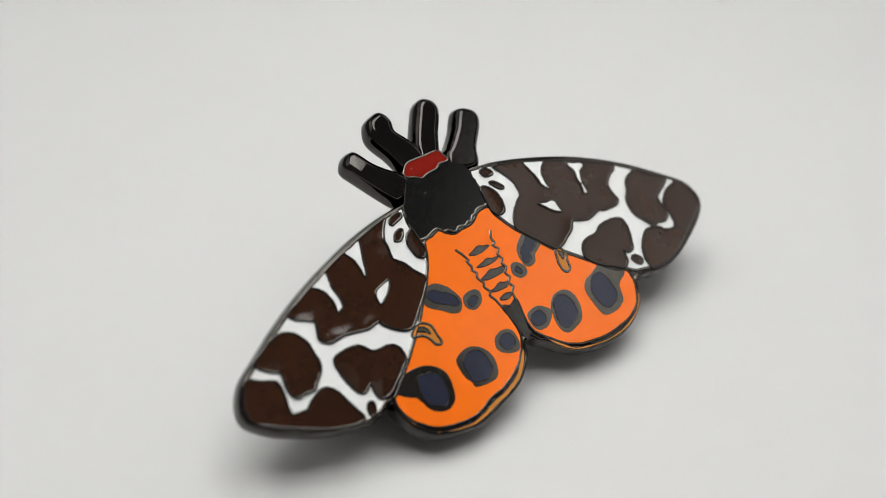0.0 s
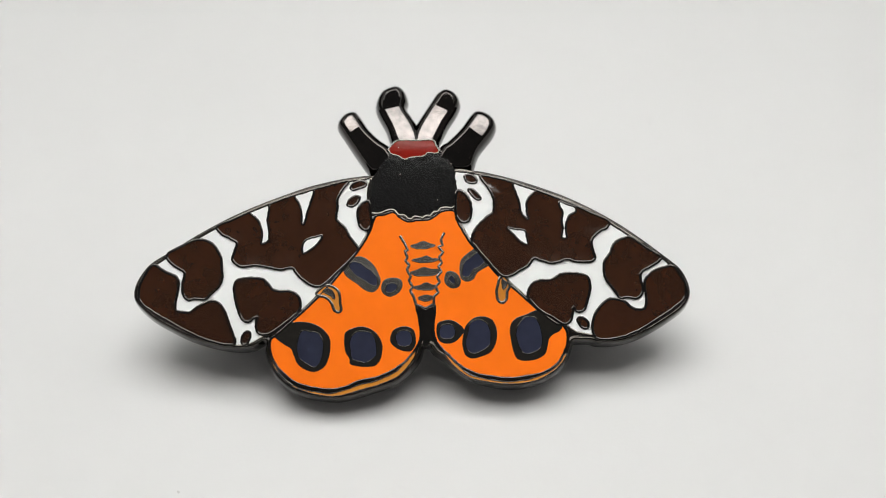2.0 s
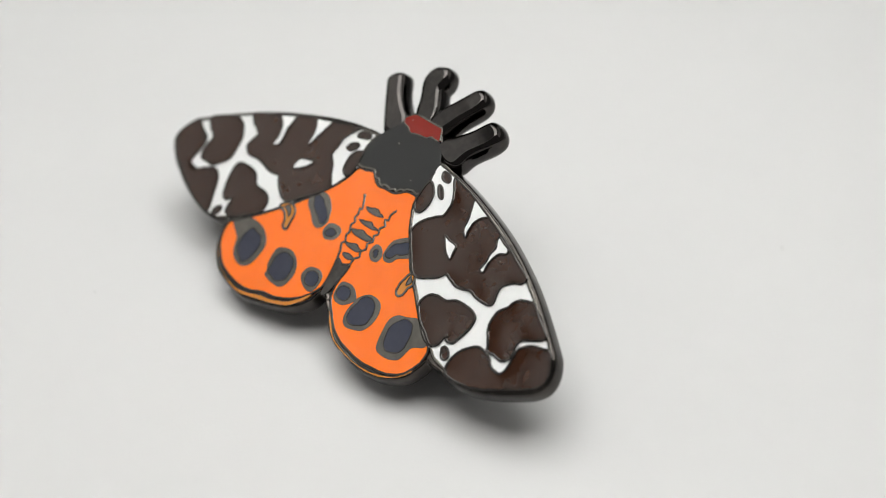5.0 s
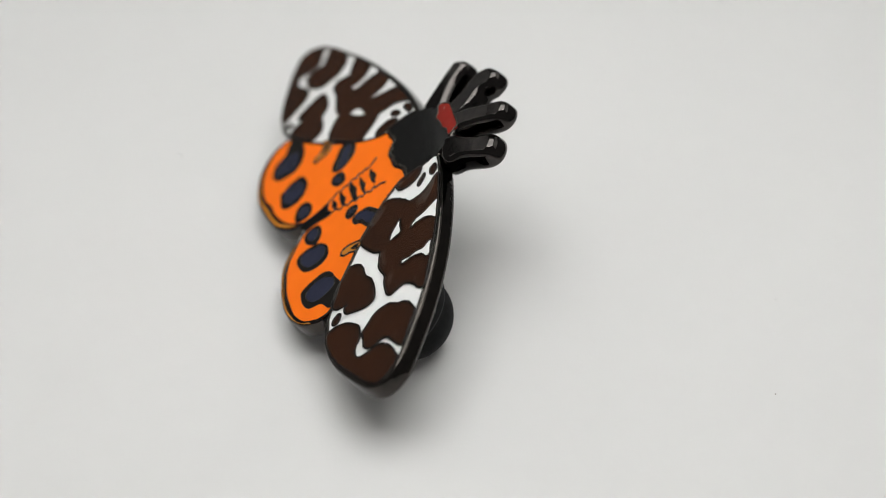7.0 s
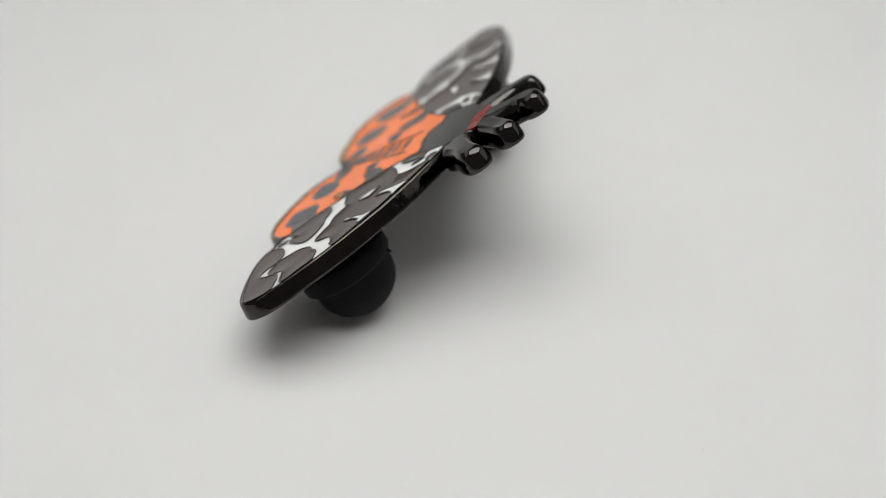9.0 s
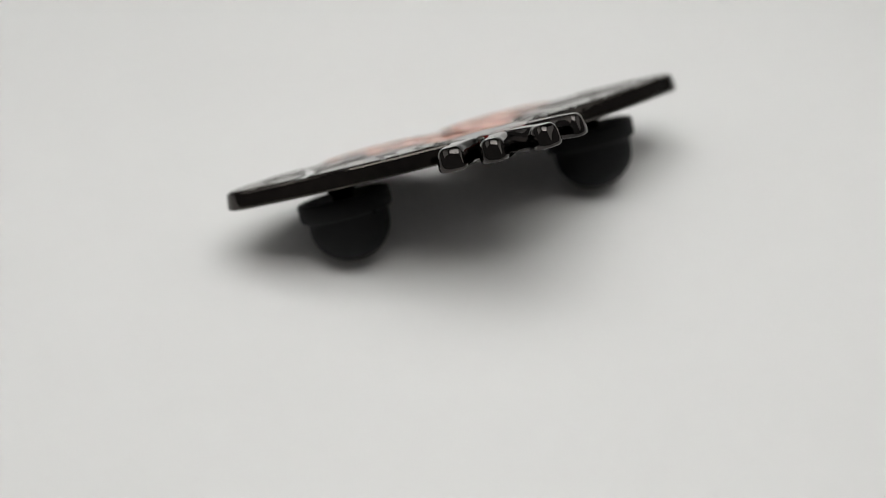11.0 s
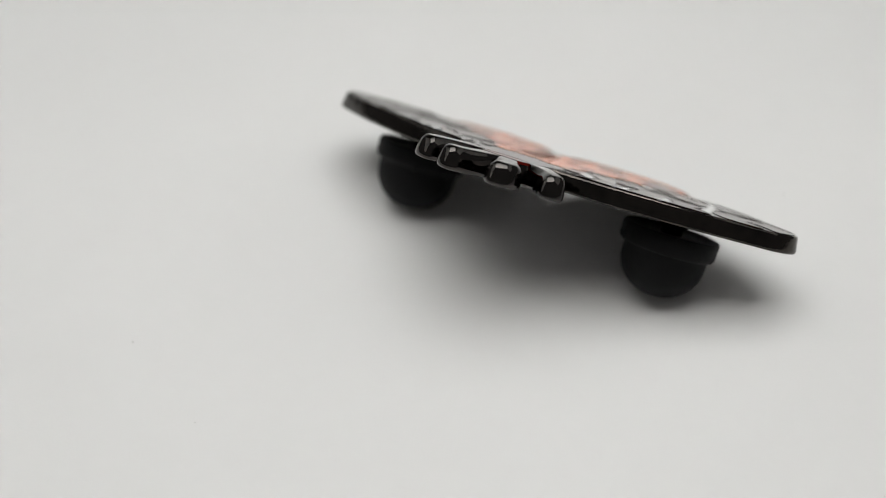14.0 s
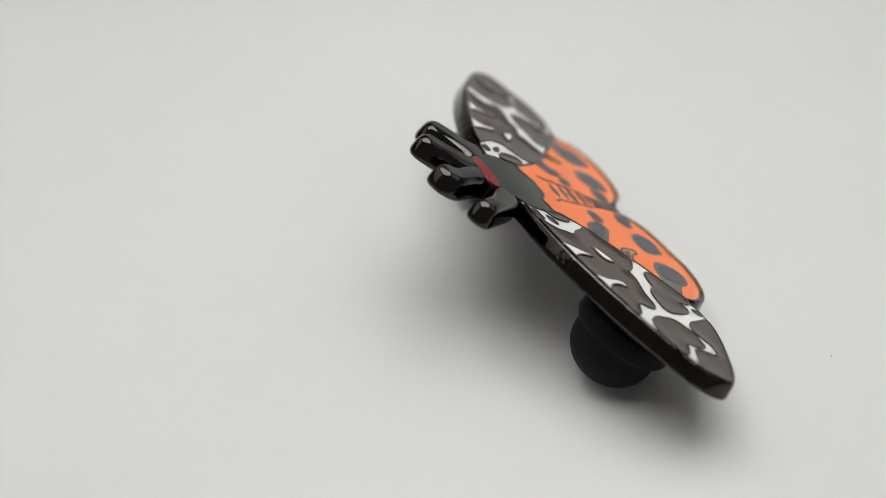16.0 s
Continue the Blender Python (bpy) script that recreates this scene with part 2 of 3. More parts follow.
# ---- the turntable with its dust ----
def speck(seed, size):
    rng = random.Random(seed)
    bm = bmesh.new()
    bmesh.ops.create_icosphere(bm, subdivisions=1, radius=size * MM)
    for v in bm.verts:
        v.co *= rng.uniform(0.55, 1.2)
        v.co.z *= 0.5
    return bm


def turntable():
    table = tagged(new("turntable"), "round white turntable plate with a few dust specks", "turntable")
    part("plate", lathe([(0, -6), (119, -6), (123, -5), (125, -3), (125, -2), (124.4, -0.7), (123, 0), (0, 0)], 128), PLATE, table)
    part("foot", lathe([(0, -20.3), (90, -20.3), (92, -19.5), (92, -6.5), (0, -6.5)], 96), CASE, table)
    for k, (x, y, s) in enumerate(((-28.0, -32.2, 0.10), (25.4, 28.9, 0.10), (12.0, 34.26, 0.07))):
        ob = part("speck", speck(k, s), DUST, table)
        ob.location = (x * MM, y * MM, 0.02 * MM)
    return table


# ---- the moth badge: outlines in millimetres on its face ----
LEFT_EDGE = [
    (-5.47, 14.39), (-6.92, 14.2), (-9.33, 13.81), (-12.33, 13.05), (-15.31, 11.98), (-18.27, 10.78), (-21.22, 9.35), (-24.14, 7.67), (-27.03, 5.76),
    (-28.87, 4.54), (-29.87, 3.26), (-30.39, 2.05), (-30.45, 1.03), (-30.11, 0.31), (-29.29, -0.52), (-28.13, -1.41), (-26.61, -2.24),
    (-24.8, -3.12), (-23.01, -3.76), (-20.64, -4.29), (-18.88, -4.4), (-17.72, -4.16), (-16.8, -3.62), (-16.38, -3.8), (-16.47, -4.68),
    (-16.01, -6.03), (-15.09, -7.49), (-13.59, -8.65), (-11.71, -9.28), (-9.38, -9.56), (-7.65, -9.32), (-5.33, -8.61), (-3.02, -7.73),
    (-1.57, -6.55), (-0.65, -5.32), (-0.25, -4.02)]
RIGHT_EDGE = [
    (0.57, -4.02), (1.04, -4.61), (2.1, -5.31), (3.27, -6.36), (4.85, -7.35), (6.89, -7.92), (8.63, -8.15), (10.38, -8.02), (12.14, -7.49),
    (13.61, -6.61), (14.5, -5.61), (15.05, -4.31), (15.36, -3.43), (16.3, -3.36), (17.18, -3.36), (18.05, -3.59), (19.82, -3.53), (21.59, -3.1),
    (23.38, -2.27), (25.18, -1.19), (26.69, -0.11), (27.5, 0.85), (27.78, 1.88), (27.53, 3.08), (26.86, 4.29), (26, 5.07), (24.84, 5.98),
    (23.09, 7.32), (20.75, 8.97), (17.79, 10.69), (14.81, 12.11), (11.81, 13.22), (8.8, 14.14), (5.78, 14.82), (3.12, 15.06)]
NECK_EDGE = [
    (2.75, 15.94), (1.59, 17.26), (0.92, 17.7), (-1.21, 17.88), (-3.33, 17.68), (-4.05, 17.11), (-5, 15.4)]
PRONG_A = [
    (-5.73, 14.68), (-6.35, 15.18), (-7.6, 16.95), (-8.86, 18.85), (-9.49, 19.87), (-9.45, 20.58), (-8.79, 21.35), (-7.93, 21.55), (-7.37, 21.04),
    (-6.43, 19.63), (-5.19, 18.42), (-3.95, 17.47), (-3.33, 16.02), (-4.52, 14.75)]
PRONG_B = [
    (-3.04, 17.29), (-3.72, 18.36), (-4.29, 19.83), (-5.24, 21.63), (-5.38, 22.72), (-4.9, 23.89), (-4.05, 24.41), (-3.25, 24.55), (-2.56, 24.03),
    (-2.24, 23.06), (-2.36, 22.09), (-1.67, 21), (-1.11, 20.04), (-0.61, 18.57), (-0.91, 17.49)]
PRONG_C = [
    (-1.52, 17.48), (-1.53, 18.88), (-1.11, 20.04), (-0.51, 21.13), (0.58, 22.88), (1.26, 23.85), (2.12, 24.25), (3.1, 23.73), (3.47, 22.76),
    (3.11, 21.66), (2.13, 20.05), (1.28, 18.26), (0.8, 17.3)]
PRONG_D = [
    (1.05, 16.04), (1.53, 17.62), (2.44, 18.33), (3.84, 19.8), (4.76, 21.15), (5.38, 21.74), (6.3, 21.61), (7.15, 20.97), (7.39, 20.07),
    (6.9, 18.92), (5.49, 17.01), (4.76, 15.23), (3.12, 14.91)]
LEFT_FIELD = [
    (-5.94, 13.89), (-6.91, 13.82), (-9.32, 13.44), (-12.32, 12.67), (-15.3, 11.6), (-18.26, 10.41), (-21.2, 8.98), (-24.12, 7.3), (-27.01, 5.4),
    (-28.44, 4.36), (-29.5, 3.14), (-30.03, 1.93), (-30.09, 0.97), (-29.69, 0.25), (-28.15, -1), (-26.03, -2.12), (-24.22, -2.94), (-22.43, -3.64),
    (-20.65, -4.05), (-19.18, -4.16), (-18.02, -3.92), (-17.16, -3.44), (-16, -2.79), (-14.85, -2.01), (-13.13, -0.69), (-10.54, 1.95),
    (-8.52, 4.44), (-7.01, 6.28), (-5.91, 8.43), (-5.4, 9.78), (-5.94, 10.09), (-6.15, 11.83), (-6.11, 12.95)]
RIGHT_FIELD = [
    (3.12, 14.81), (5.78, 14.44), (8.8, 13.77), (11.8, 12.78), (14.8, 11.67), (17.78, 10.32), (19.26, 9.4), (20.73, 8.42), (23.08, 6.89),
    (24.71, 5.68), (25.81, 4.71), (26.72, 3.68), (27.27, 2.6), (27.36, 1.75), (27.09, 0.97), (25.81, -0.17), (24, -1.37), (22.2, -2.45),
    (20.42, -3.11), (18.65, -3.29), (17.19, -2.83), (15.73, -2.54), (14.74, -1.89), (13.4, -1.12), (11.65, 0.07), (10.48, 1.2), (8.71, 2.82),
    (7.53, 3.78), (6.23, 5.36), (4.74, 7.18), (3.97, 8.41), (3.25, 9.7), (3.12, 10.5), (3.36, 11.87), (3.12, 13.12)]
ORANGE_RIGHT = [
    (-5.39, 9.72), (-4.44, 9.97), (-3.42, 10.23), (-2.75, 9.67), (-1.91, 9.24), (-1.01, 9.37), (0.19, 9.44), (0.97, 9.87), (1.68, 10.37), (3, 10.44),
    (3.25, 9.51), (3.97, 8.16), (4.74, 6.94), (6.35, 4.93), (7.83, 3.3), (9.6, 1.8), (11.64, -0.05), (13.39, -1.48), (14.45, -1.95), (14.84, -2.78),
    (14.76, -3.84), (14.28, -5.02), (13.56, -6.02), (12.32, -6.73), (10.68, -7.15), (8.64, -7.39), (6.89, -7.22), (5.14, -6.88), (3.68, -6.12),
    (2.51, -5.07), (1.45, -4.02), (1.04, -3.31), (0.85, -2.12), (0.96, -0.64)]
ORANGE_LEFT = [
    (0.9, 0.26), (0.02, -0.1), (-0.87, 0.19), (-0.68, -0.94), (-0.5, -2.13), (-0.49, -3.32), (-0.95, -4.38), (-1.87, -5.56), (-3.03, -6.44),
    (-4.77, -7.33), (-6.51, -7.68), (-8.25, -8.39), (-9.7, -8.63), (-11.74, -8.41), (-13.5, -7.83), (-14.7, -6.9), (-15.67, -5.74), (-16.06, -4.56),
    (-16.04, -3.5), (-15.41, -2.96), (-13.12, -0.87), (-10.54, 1.77), (-8.52, 4.2), (-6.95, 6.28), (-5.91, 8.24)]
BROWN_L_A = [
    (-28.62, 4.36), (-27.52, 3.75), (-26.6, 3.33), (-26.05, 3.03), (-25.84, 2.31), (-25.87, 1.65), (-26.04, 0.45), (-26, -0.45), (-25.51, -0.63),
    (-24.51, -0.68), (-23.77, -0.14), (-22.91, 0.34), (-22.15, 0.52), (-21.42, 0.17), (-20.92, -0.55), (-20.52, -1.5), (-20.06, -2.69),
    (-19.67, -3.63), (-19.95, -4.05), (-20.95, -3.99), (-22.73, -3.53), (-24.53, -2.76), (-26.64, -1.65), (-28.47, -0.58), (-29.58, 0.25),
    (-29.92, 1.03), (-29.91, 2.05), (-29.5, 3.08)]
BROWN_L_B = [
    (-27.19, 5.46), (-25.86, 6.32), (-24.4, 7), (-23.51, 7.06), (-22.6, 6.7), (-21.97, 6.03), (-21.52, 5.12), (-21.41, 4.08), (-21.31, 3.05),
    (-21.62, 2.09), (-22.36, 1.36), (-22.92, 0.76), (-23.51, 0.7), (-24.11, 0.75), (-24.69, 0.63), (-25.18, 0.99), (-25.39, 1.65), (-25.38, 2.55),
    (-25.25, 3.46), (-25.62, 3.82), (-26.35, 4.24), (-26.98, 4.79)]
BROWN_L_C = [
    (-22.08, 8.54), (-21.57, 7.74), (-20.53, 7.2), (-19.91, 6.71), (-20.12, 5.91), (-20.32, 5), (-19.94, 4.51), (-19.22, 4.21), (-18.03, 4.34),
    (-16.54, 4.16), (-15.34, 3.93), (-14.04, 4.11), (-13.67, 3.69), (-12.94, 2.91), (-12.03, 2.31), (-11.32, 2.13), (-10.73, 2.31), (-9.68, 3.29),
    (-8.4, 4.56), (-7.13, 6.09), (-7.5, 6.76), (-8.11, 7.62), (-8.61, 8.48), (-9.22, 9.09), (-9.53, 9.46), (-9.43, 10.57), (-9.4, 11.69),
    (-8.88, 12.75), (-8.29, 13.57), (-9.32, 13.37), (-11.95, 12.68), (-15.29, 11.54), (-18.26, 10.35), (-20.32, 9.35)]
BROWN_L_D = [
    (-20.02, 2.09), (-19.75, 2.7), (-19.05, 2.94), (-17.98, 3.01), (-17.09, 2.89), (-16.48, 2.41), (-15.99, 1.81), (-15.27, 1.63), (-14.08, 1.58),
    (-13.3, 1.1), (-13.04, 0.32), (-13.14, -0.4), (-13.82, -1.12), (-14.86, -1.95), (-16, -2.79), (-16.88, -2.97), (-17.42, -2.68), (-17.57, -1.9),
    (-17.48, -1.13), (-17.94, -1.31), (-18.4, -1.67), (-19, -1.43), (-19.38, -0.72), (-19.78, 0.47), (-19.93, 1.37)]
BROWN_L_E = [
    (-7.21, 10.46), (-6.86, 11.08), (-6.26, 11.45), (-6.02, 11.08), (-5.88, 9.97), (-5.74, 9.04), (-6.09, 8.36), (-6.57, 8.3), (-7, 8.73),
    (-7.19, 9.47)]
BROWN_R_A = [
    (5.84, 14.32), (7.59, 14.01), (9.22, 13.58), (11.68, 12.72), (14.2, 11.79), (15.99, 10.99), (17.78, 10.13), (19.32, 9.4), (19.18, 8.66),
    (18.51, 8.35), (17.72, 7.61), (17.53, 6.99), (17.68, 6.08), (17.85, 5.41), (17.36, 4.98), (15.87, 4.97), (14.99, 5.21), (14.09, 4.96),
    (13.19, 4.78), (12.18, 5.08), (11.47, 5.32), (11.11, 4.95), (10.81, 4.52), (9.79, 3.91), (9.02, 3.43), (8.13, 3.36), (7.42, 3.96), (6.35, 5.23),
    (5.34, 6.45), (4.86, 7.12), (5.04, 8.04), (5.64, 8.91), (6.37, 9.65), (7.09, 10.21), (7.21, 11.26), (7.04, 12.2), (6.5, 13.13), (6.02, 13.75)]
BROWN_R_B = [
    (21.73, 7.62), (23.07, 6.65), (24.7, 5.56), (24.57, 5.07), (24.08, 4.7), (23.29, 4.27), (22.69, 3.85), (22.6, 3.06), (22.81, 2.28),
    (22.61, 1.43), (22.01, 1.07), (21.12, 1.19), (20.41, 1.06), (20.07, 1.54), (19.55, 2.26), (18.98, 3.04), (18.77, 3.95), (18.85, 5.04),
    (19.47, 5.9), (19.66, 6.51), (20.1, 7.12), (20.88, 7.5)]
BROWN_R_C = [
    (25.98, 4.53), (26.72, 3.68), (27.27, 2.6), (27.3, 1.75), (27.03, 0.97), (25.81, -0.05), (24, -1.25), (22.2, -2.33), (20.42, -3.05),
    (18.65, -3.29), (17.77, -3.06), (17.44, -2.35), (17.46, -1.46), (17.83, -0.44), (18.44, 0.34), (19.05, 0.88), (19.64, 1), (20.41, 0.88),
    (20.99, 0.65), (21.39, 0.23), (21.97, -0.07), (22.74, -0.07), (23.05, 0.35), (23.14, 1.25), (22.99, 2.28), (23.08, 3.06), (23.57, 3.67),
    (24.18, 4.1), (25.08, 4.4)]
BROWN_R_D = [
    (11.98, 2.89), (13.17, 2.96), (13.76, 3.32), (14.36, 3.63), (15.26, 3.69), (16.15, 3.64), (16.91, 3.4), (17.25, 2.73), (17.23, 1.83),
    (16.98, 0.93), (16.72, 0.03), (16.36, -0.33), (15.77, -0.33), (15.49, 0.14), (15.35, -0.57), (15.28, -1.17), (14.86, -1.59), (14.27, -1.65),
    (13.4, -1.06), (12.23, -0.41), (11.35, 0.37), (10.77, 1.2), (10.84, 1.98), (11.26, 2.59)]
BROWN_R_E = [
    (3.24, 12.49), (3.66, 12.62), (4.27, 12.12), (4.69, 11.38), (4.81, 10.32), (4.57, 9.4), (3.97, 9.15), (3.43, 9.51), (3.19, 10.13), (3.12, 11.25)]
WHITE_L_A = [
    (-13.98, 11.92), (-12.91, 12.3), (-11.95, 12.61), (-12.27, 11.18), (-12.55, 10.25), (-12.87, 8.95), (-13.11, 8.95), (-13.2, 9.94),
    (-13.47, 11.05)]
WHITE_L_B = [
    (-18.67, 10.1), (-17.66, 10.54), (-16.72, 10.98), (-16.69, 10.05), (-16.78, 9.18), (-16.56, 8.07), (-16.58, 7.09), (-16.93, 6.78),
    (-17.35, 6.72), (-17.26, 7.76), (-17.61, 8.93), (-18.11, 9.55)]
WHITE_L_C = [
    (-12.93, 6.74), (-12.46, 7.23), (-11.58, 7.48), (-10.98, 7.67), (-11.09, 7.18), (-11.73, 6.38), (-12.9, 5.64)]
WHITE_R_A = [
    (9.28, 13.52), (10.48, 13.08), (11.68, 12.72), (11.2, 12.21), (10.7, 11.4), (10.69, 10.35), (10.86, 9.55), (10.45, 9.79), (10.09, 10.35),
    (9.86, 11.59), (9.51, 12.52)]
WHITE_R_B = [
    (14.26, 11.48), (15.09, 11.17), (15.87, 10.87), (15.86, 10.31), (15.25, 10), (14.94, 9.32), (14.81, 8.51), (14.91, 7.53), (14.37, 7.59),
    (14.51, 8.57), (14.4, 9.44), (14.54, 10.3), (14.19, 11.05)]
WHITE_R_C = [
    (8.64, 8.61), (9.48, 8.43), (10.43, 8.31), (10.66, 7.7), (10.77, 6.78), (9.94, 7.14), (9.23, 7.88)]
DARK_L_A = [
    (-19.03, -3.63), (-18.93, -3.1), (-18.59, -2.68), (-18.18, -2.74), (-18.16, -3.27), (-18.43, -3.86), (-18.83, -4.04)]
DARK_L_B = [
    (-8.04, 12.88), (-7.81, 13.32), (-7.03, 13.63), (-6.42, 13.45), (-6.53, 13.07), (-7.19, 12.82), (-7.79, 12.63)]
DARK_L_C = [
    (-8.36, 11.07), (-8.07, 11.63), (-7.48, 11.95), (-7.05, 11.82), (-7.34, 11.2), (-7.82, 10.83), (-8.24, 10.89)]
DARK_R_A = [
    (15.87, -1.17), (16.23, -0.93), (16.7, -1.17), (17.04, -1.64), (16.91, -2.06), (16.5, -2.12), (16.1, -1.76)]
DARK_R_B = [
    (4.15, 14.37), (4.93, 14.31), (5.35, 13.88), (5.23, 13.5), (4.45, 13.56), (4.15, 13.93)]
DARK_R_C = [
    (4.51, 12.81), (5.05, 12.69), (5.65, 12.07), (5.77, 11.69), (5.29, 11.75), (4.75, 12.31)]
BLACK_L_A = [
    (-15.88, -2.91), (-14.85, -2.19), (-13.98, -1.71), (-13.1, -1.59), (-11.92, -1.7), (-10.85, -2.17), (-10.13, -2.88), (-9.81, -3.65),
    (-9.84, -4.83), (-10.17, -6.01), (-10.74, -6.59), (-11.49, -6.83), (-12.37, -6.6), (-13.15, -6.02), (-13.58, -5.14), (-13.9, -4.43),
    (-14.49, -4.08), (-15.4, -3.44)]
BLACK_L_B = [
    (-8.41, -3.35), (-8.25, -2.64), (-7.5, -2.22), (-6.62, -2.04), (-5.73, -2.27), (-4.96, -2.86), (-4.47, -3.75), (-4.4, -4.51), (-4.62, -5.57),
    (-5.14, -6.16), (-5.96, -6.28), (-6.83, -6.23), (-7.71, -6), (-7.84, -5.41), (-8.27, -4.65)]
BLACK_L_C = [
    (-3.66, -3.33), (-3.38, -2.5), (-2.68, -2.08), (-1.91, -2.02), (-1.2, -2.37), (-0.96, -3.14), (-1.01, -4.03), (-1.42, -4.62), (-2.18, -4.62),
    (-2.94, -4.33), (-3.48, -3.86)]
BLACK_L_D = [
    (-8.58, 4.44), (-7.94, 5.17), (-7.05, 5.42), (-6.27, 5.18), (-5.43, 4.45), (-4.94, 3.55), (-4.69, 2.82), (-4.92, 2.04), (-5.5, 1.55),
    (-6.39, 1.79), (-7.29, 2.51), (-8.2, 3.11), (-8.62, 3.71)]
BLACK_L_E = [
    (-4.62, 2.34), (-4.34, 2.88), (-3.63, 3.13), (-2.85, 3.07), (-2.43, 2.65), (-2.49, 1.93), (-2.95, 1.38), (-3.72, 1.08), (-4.31, 1.32),
    (-4.61, 1.74)]
BLACK_R_A = [
    (8.79, -2.39), (8.98, -1.61), (9.57, -1.02), (10.46, -0.71), (11.52, -0.23), (12.23, -0.23), (13.4, -0.94), (14.33, -1.65), (14.09, -2.37),
    (13.37, -2.78), (12.9, -3.26), (12.71, -4.15), (12.46, -4.85), (11.58, -5.39), (10.41, -5.57), (9.53, -5.34), (9.13, -4.46), (8.9, -3.28)]
BLACK_R_B = [
    (3.97, -2.82), (4.21, -1.93), (5.03, -1.1), (6.03, -0.91), (6.92, -1.21), (7.38, -1.98), (7.5, -2.99), (7.26, -3.99), (6.73, -4.76),
    (5.73, -5.18), (4.85, -5.36), (4.15, -4.95), (3.86, -3.89)]
BLACK_R_C = [
    (1.15, -2.42), (1.32, -1.65), (2.03, -1.35), (2.79, -1.34), (3.5, -1.7), (4.09, -2.41), (3.5, -3.3), (2.8, -3.77), (1.92, -3.78), (1.33, -3.31)]
BLACK_R_D = [
    (3.55, 4.19), (3.73, 5.1), (4.45, 5.84), (5.46, 6.45), (6.23, 5.97), (6.83, 5.18), (6.82, 4.63), (6.23, 4.2), (5.45, 3.71), (5.04, 2.99),
    (4.27, 2.74), (3.67, 3.16)]
BLACK_R_E = [
    (1.95, 2.97), (2.19, 3.76), (2.78, 3.88), (3.38, 3.52), (3.73, 2.86), (3.5, 2.19), (2.79, 2.01), (2.19, 2.37)]
BLUE_L_A = [
    (-12.89, -2.66), (-12.49, -2.48), (-11.9, -2.65), (-11.19, -2.77), (-10.7, -3.36), (-10.51, -4.07), (-10.6, -5.13), (-10.93, -6.01),
    (-11.5, -6.36), (-12.21, -6.01), (-12.99, -5.43), (-13.25, -4.55), (-13.17, -3.37)]
BLUE_L_B = [
    (-7.82, -3.64), (-7.48, -2.93), (-6.9, -2.57), (-5.9, -2.63), (-5.31, -3.1), (-5.06, -3.93), (-5.04, -4.99), (-5.5, -5.52), (-6.14, -5.87),
    (-6.84, -5.7), (-7.55, -5.47), (-7.74, -4.53)]
BLUE_L_C = [
    (-3.07, -3.15), (-2.79, -2.61), (-2.02, -2.43), (-1.49, -2.73), (-1.31, -3.32), (-1.48, -3.91), (-2.06, -4.15), (-2.77, -3.97)]
BLUE_L_D = [
    (-8.05, 4.44), (-7.64, 4.81), (-6.92, 4.69), (-6.26, 4.21), (-5.54, 3.73), (-5.05, 2.94), (-5.16, 2.28), (-5.75, 2.34), (-6.41, 2.82),
    (-7.19, 3.24), (-7.8, 3.84)]
BLUE_L_E = [
    (-4.2, 2.04), (-3.91, 2.46), (-3.26, 2.53), (-2.9, 2.17), (-3.25, 1.68), (-3.84, 1.5), (-4.2, 1.68)]
BLUE_R_A = [
    (9.44, -2.68), (9.74, -1.79), (10.45, -1.01), (11.34, -0.95), (11.8, -1.48), (12.09, -2.37), (12.19, -3.56), (11.94, -4.27), (11.29, -4.68),
    (10.59, -4.86), (9.95, -4.45), (9.61, -3.57)]
BLUE_R_B = [
    (4.38, -2.82), (4.68, -1.69), (5.44, -1.27), (6.21, -1.45), (6.68, -2.1), (6.85, -3.11), (6.67, -3.99), (5.91, -4.53), (5.14, -4.83),
    (4.44, -4.53), (4.21, -3.71)]
BLUE_R_C = [
    (1.45, -2.6), (1.62, -2), (2.32, -1.76), (2.91, -1.94), (3.15, -2.59), (2.92, -3.18), (2.21, -3.36), (1.62, -3.13)]
BLUE_R_D = [
    (3.85, 3.89), (4.09, 4.8), (4.74, 5.35), (5.46, 5.9), (5.93, 5.54), (6.23, 4.93), (5.63, 4.32), (5.04, 4.07), (4.74, 3.47), (4.27, 3.22),
    (3.85, 3.4)]
BLUE_R_E = [
    (2.43, 3.09), (2.78, 3.4), (3.14, 2.8), (2.96, 2.49), (2.55, 2.73)]
STEEL_A = [
    (-10.71, 1.59), (-10.24, 1.9), (-9.64, 1.54), (-9.51, 0.82), (-9.93, 1.17)]
STEEL_B = [
    (8.06, 3), (8.53, 2.52), (8.23, 1.97), (8.06, 2.21)]
STEEL_C = [
    (-1.58, 6.54), (-0.93, 6.79), (-0.21, 7.04), (0.39, 6.8), (0.98, 6.62), (0.21, 6.31), (-0.51, 6.24), (-1.1, 6.3)]
STEEL_D = [
    (-1.45, 5.02), (-0.5, 5.27), (0.1, 5.45), (0.69, 5.21), (1.41, 5.15), (0.7, 4.85), (-0.49, 4.78)]
STEEL_E = [
    (-1.55, 3.68), (-0.79, 3.99), (-0.19, 4.23), (0.52, 4.06), (1.41, 4), (1.12, 3.51), (0.11, 3.33), (-1.08, 3.38)]
STEEL_F = [
    (-1.3, 2.11), (-0.48, 2.36), (0.12, 2.6), (0.71, 2.36), (1.18, 2.3), (0.71, 1.88), (-0.17, 1.82), (-0.95, 1.93)]
STEEL_G = [
    (-0.76, 0.97), (-0.17, 1.22), (0.24, 1.28), (0.84, 1.04), (0.31, 0.68), (-0.28, 0.68)]
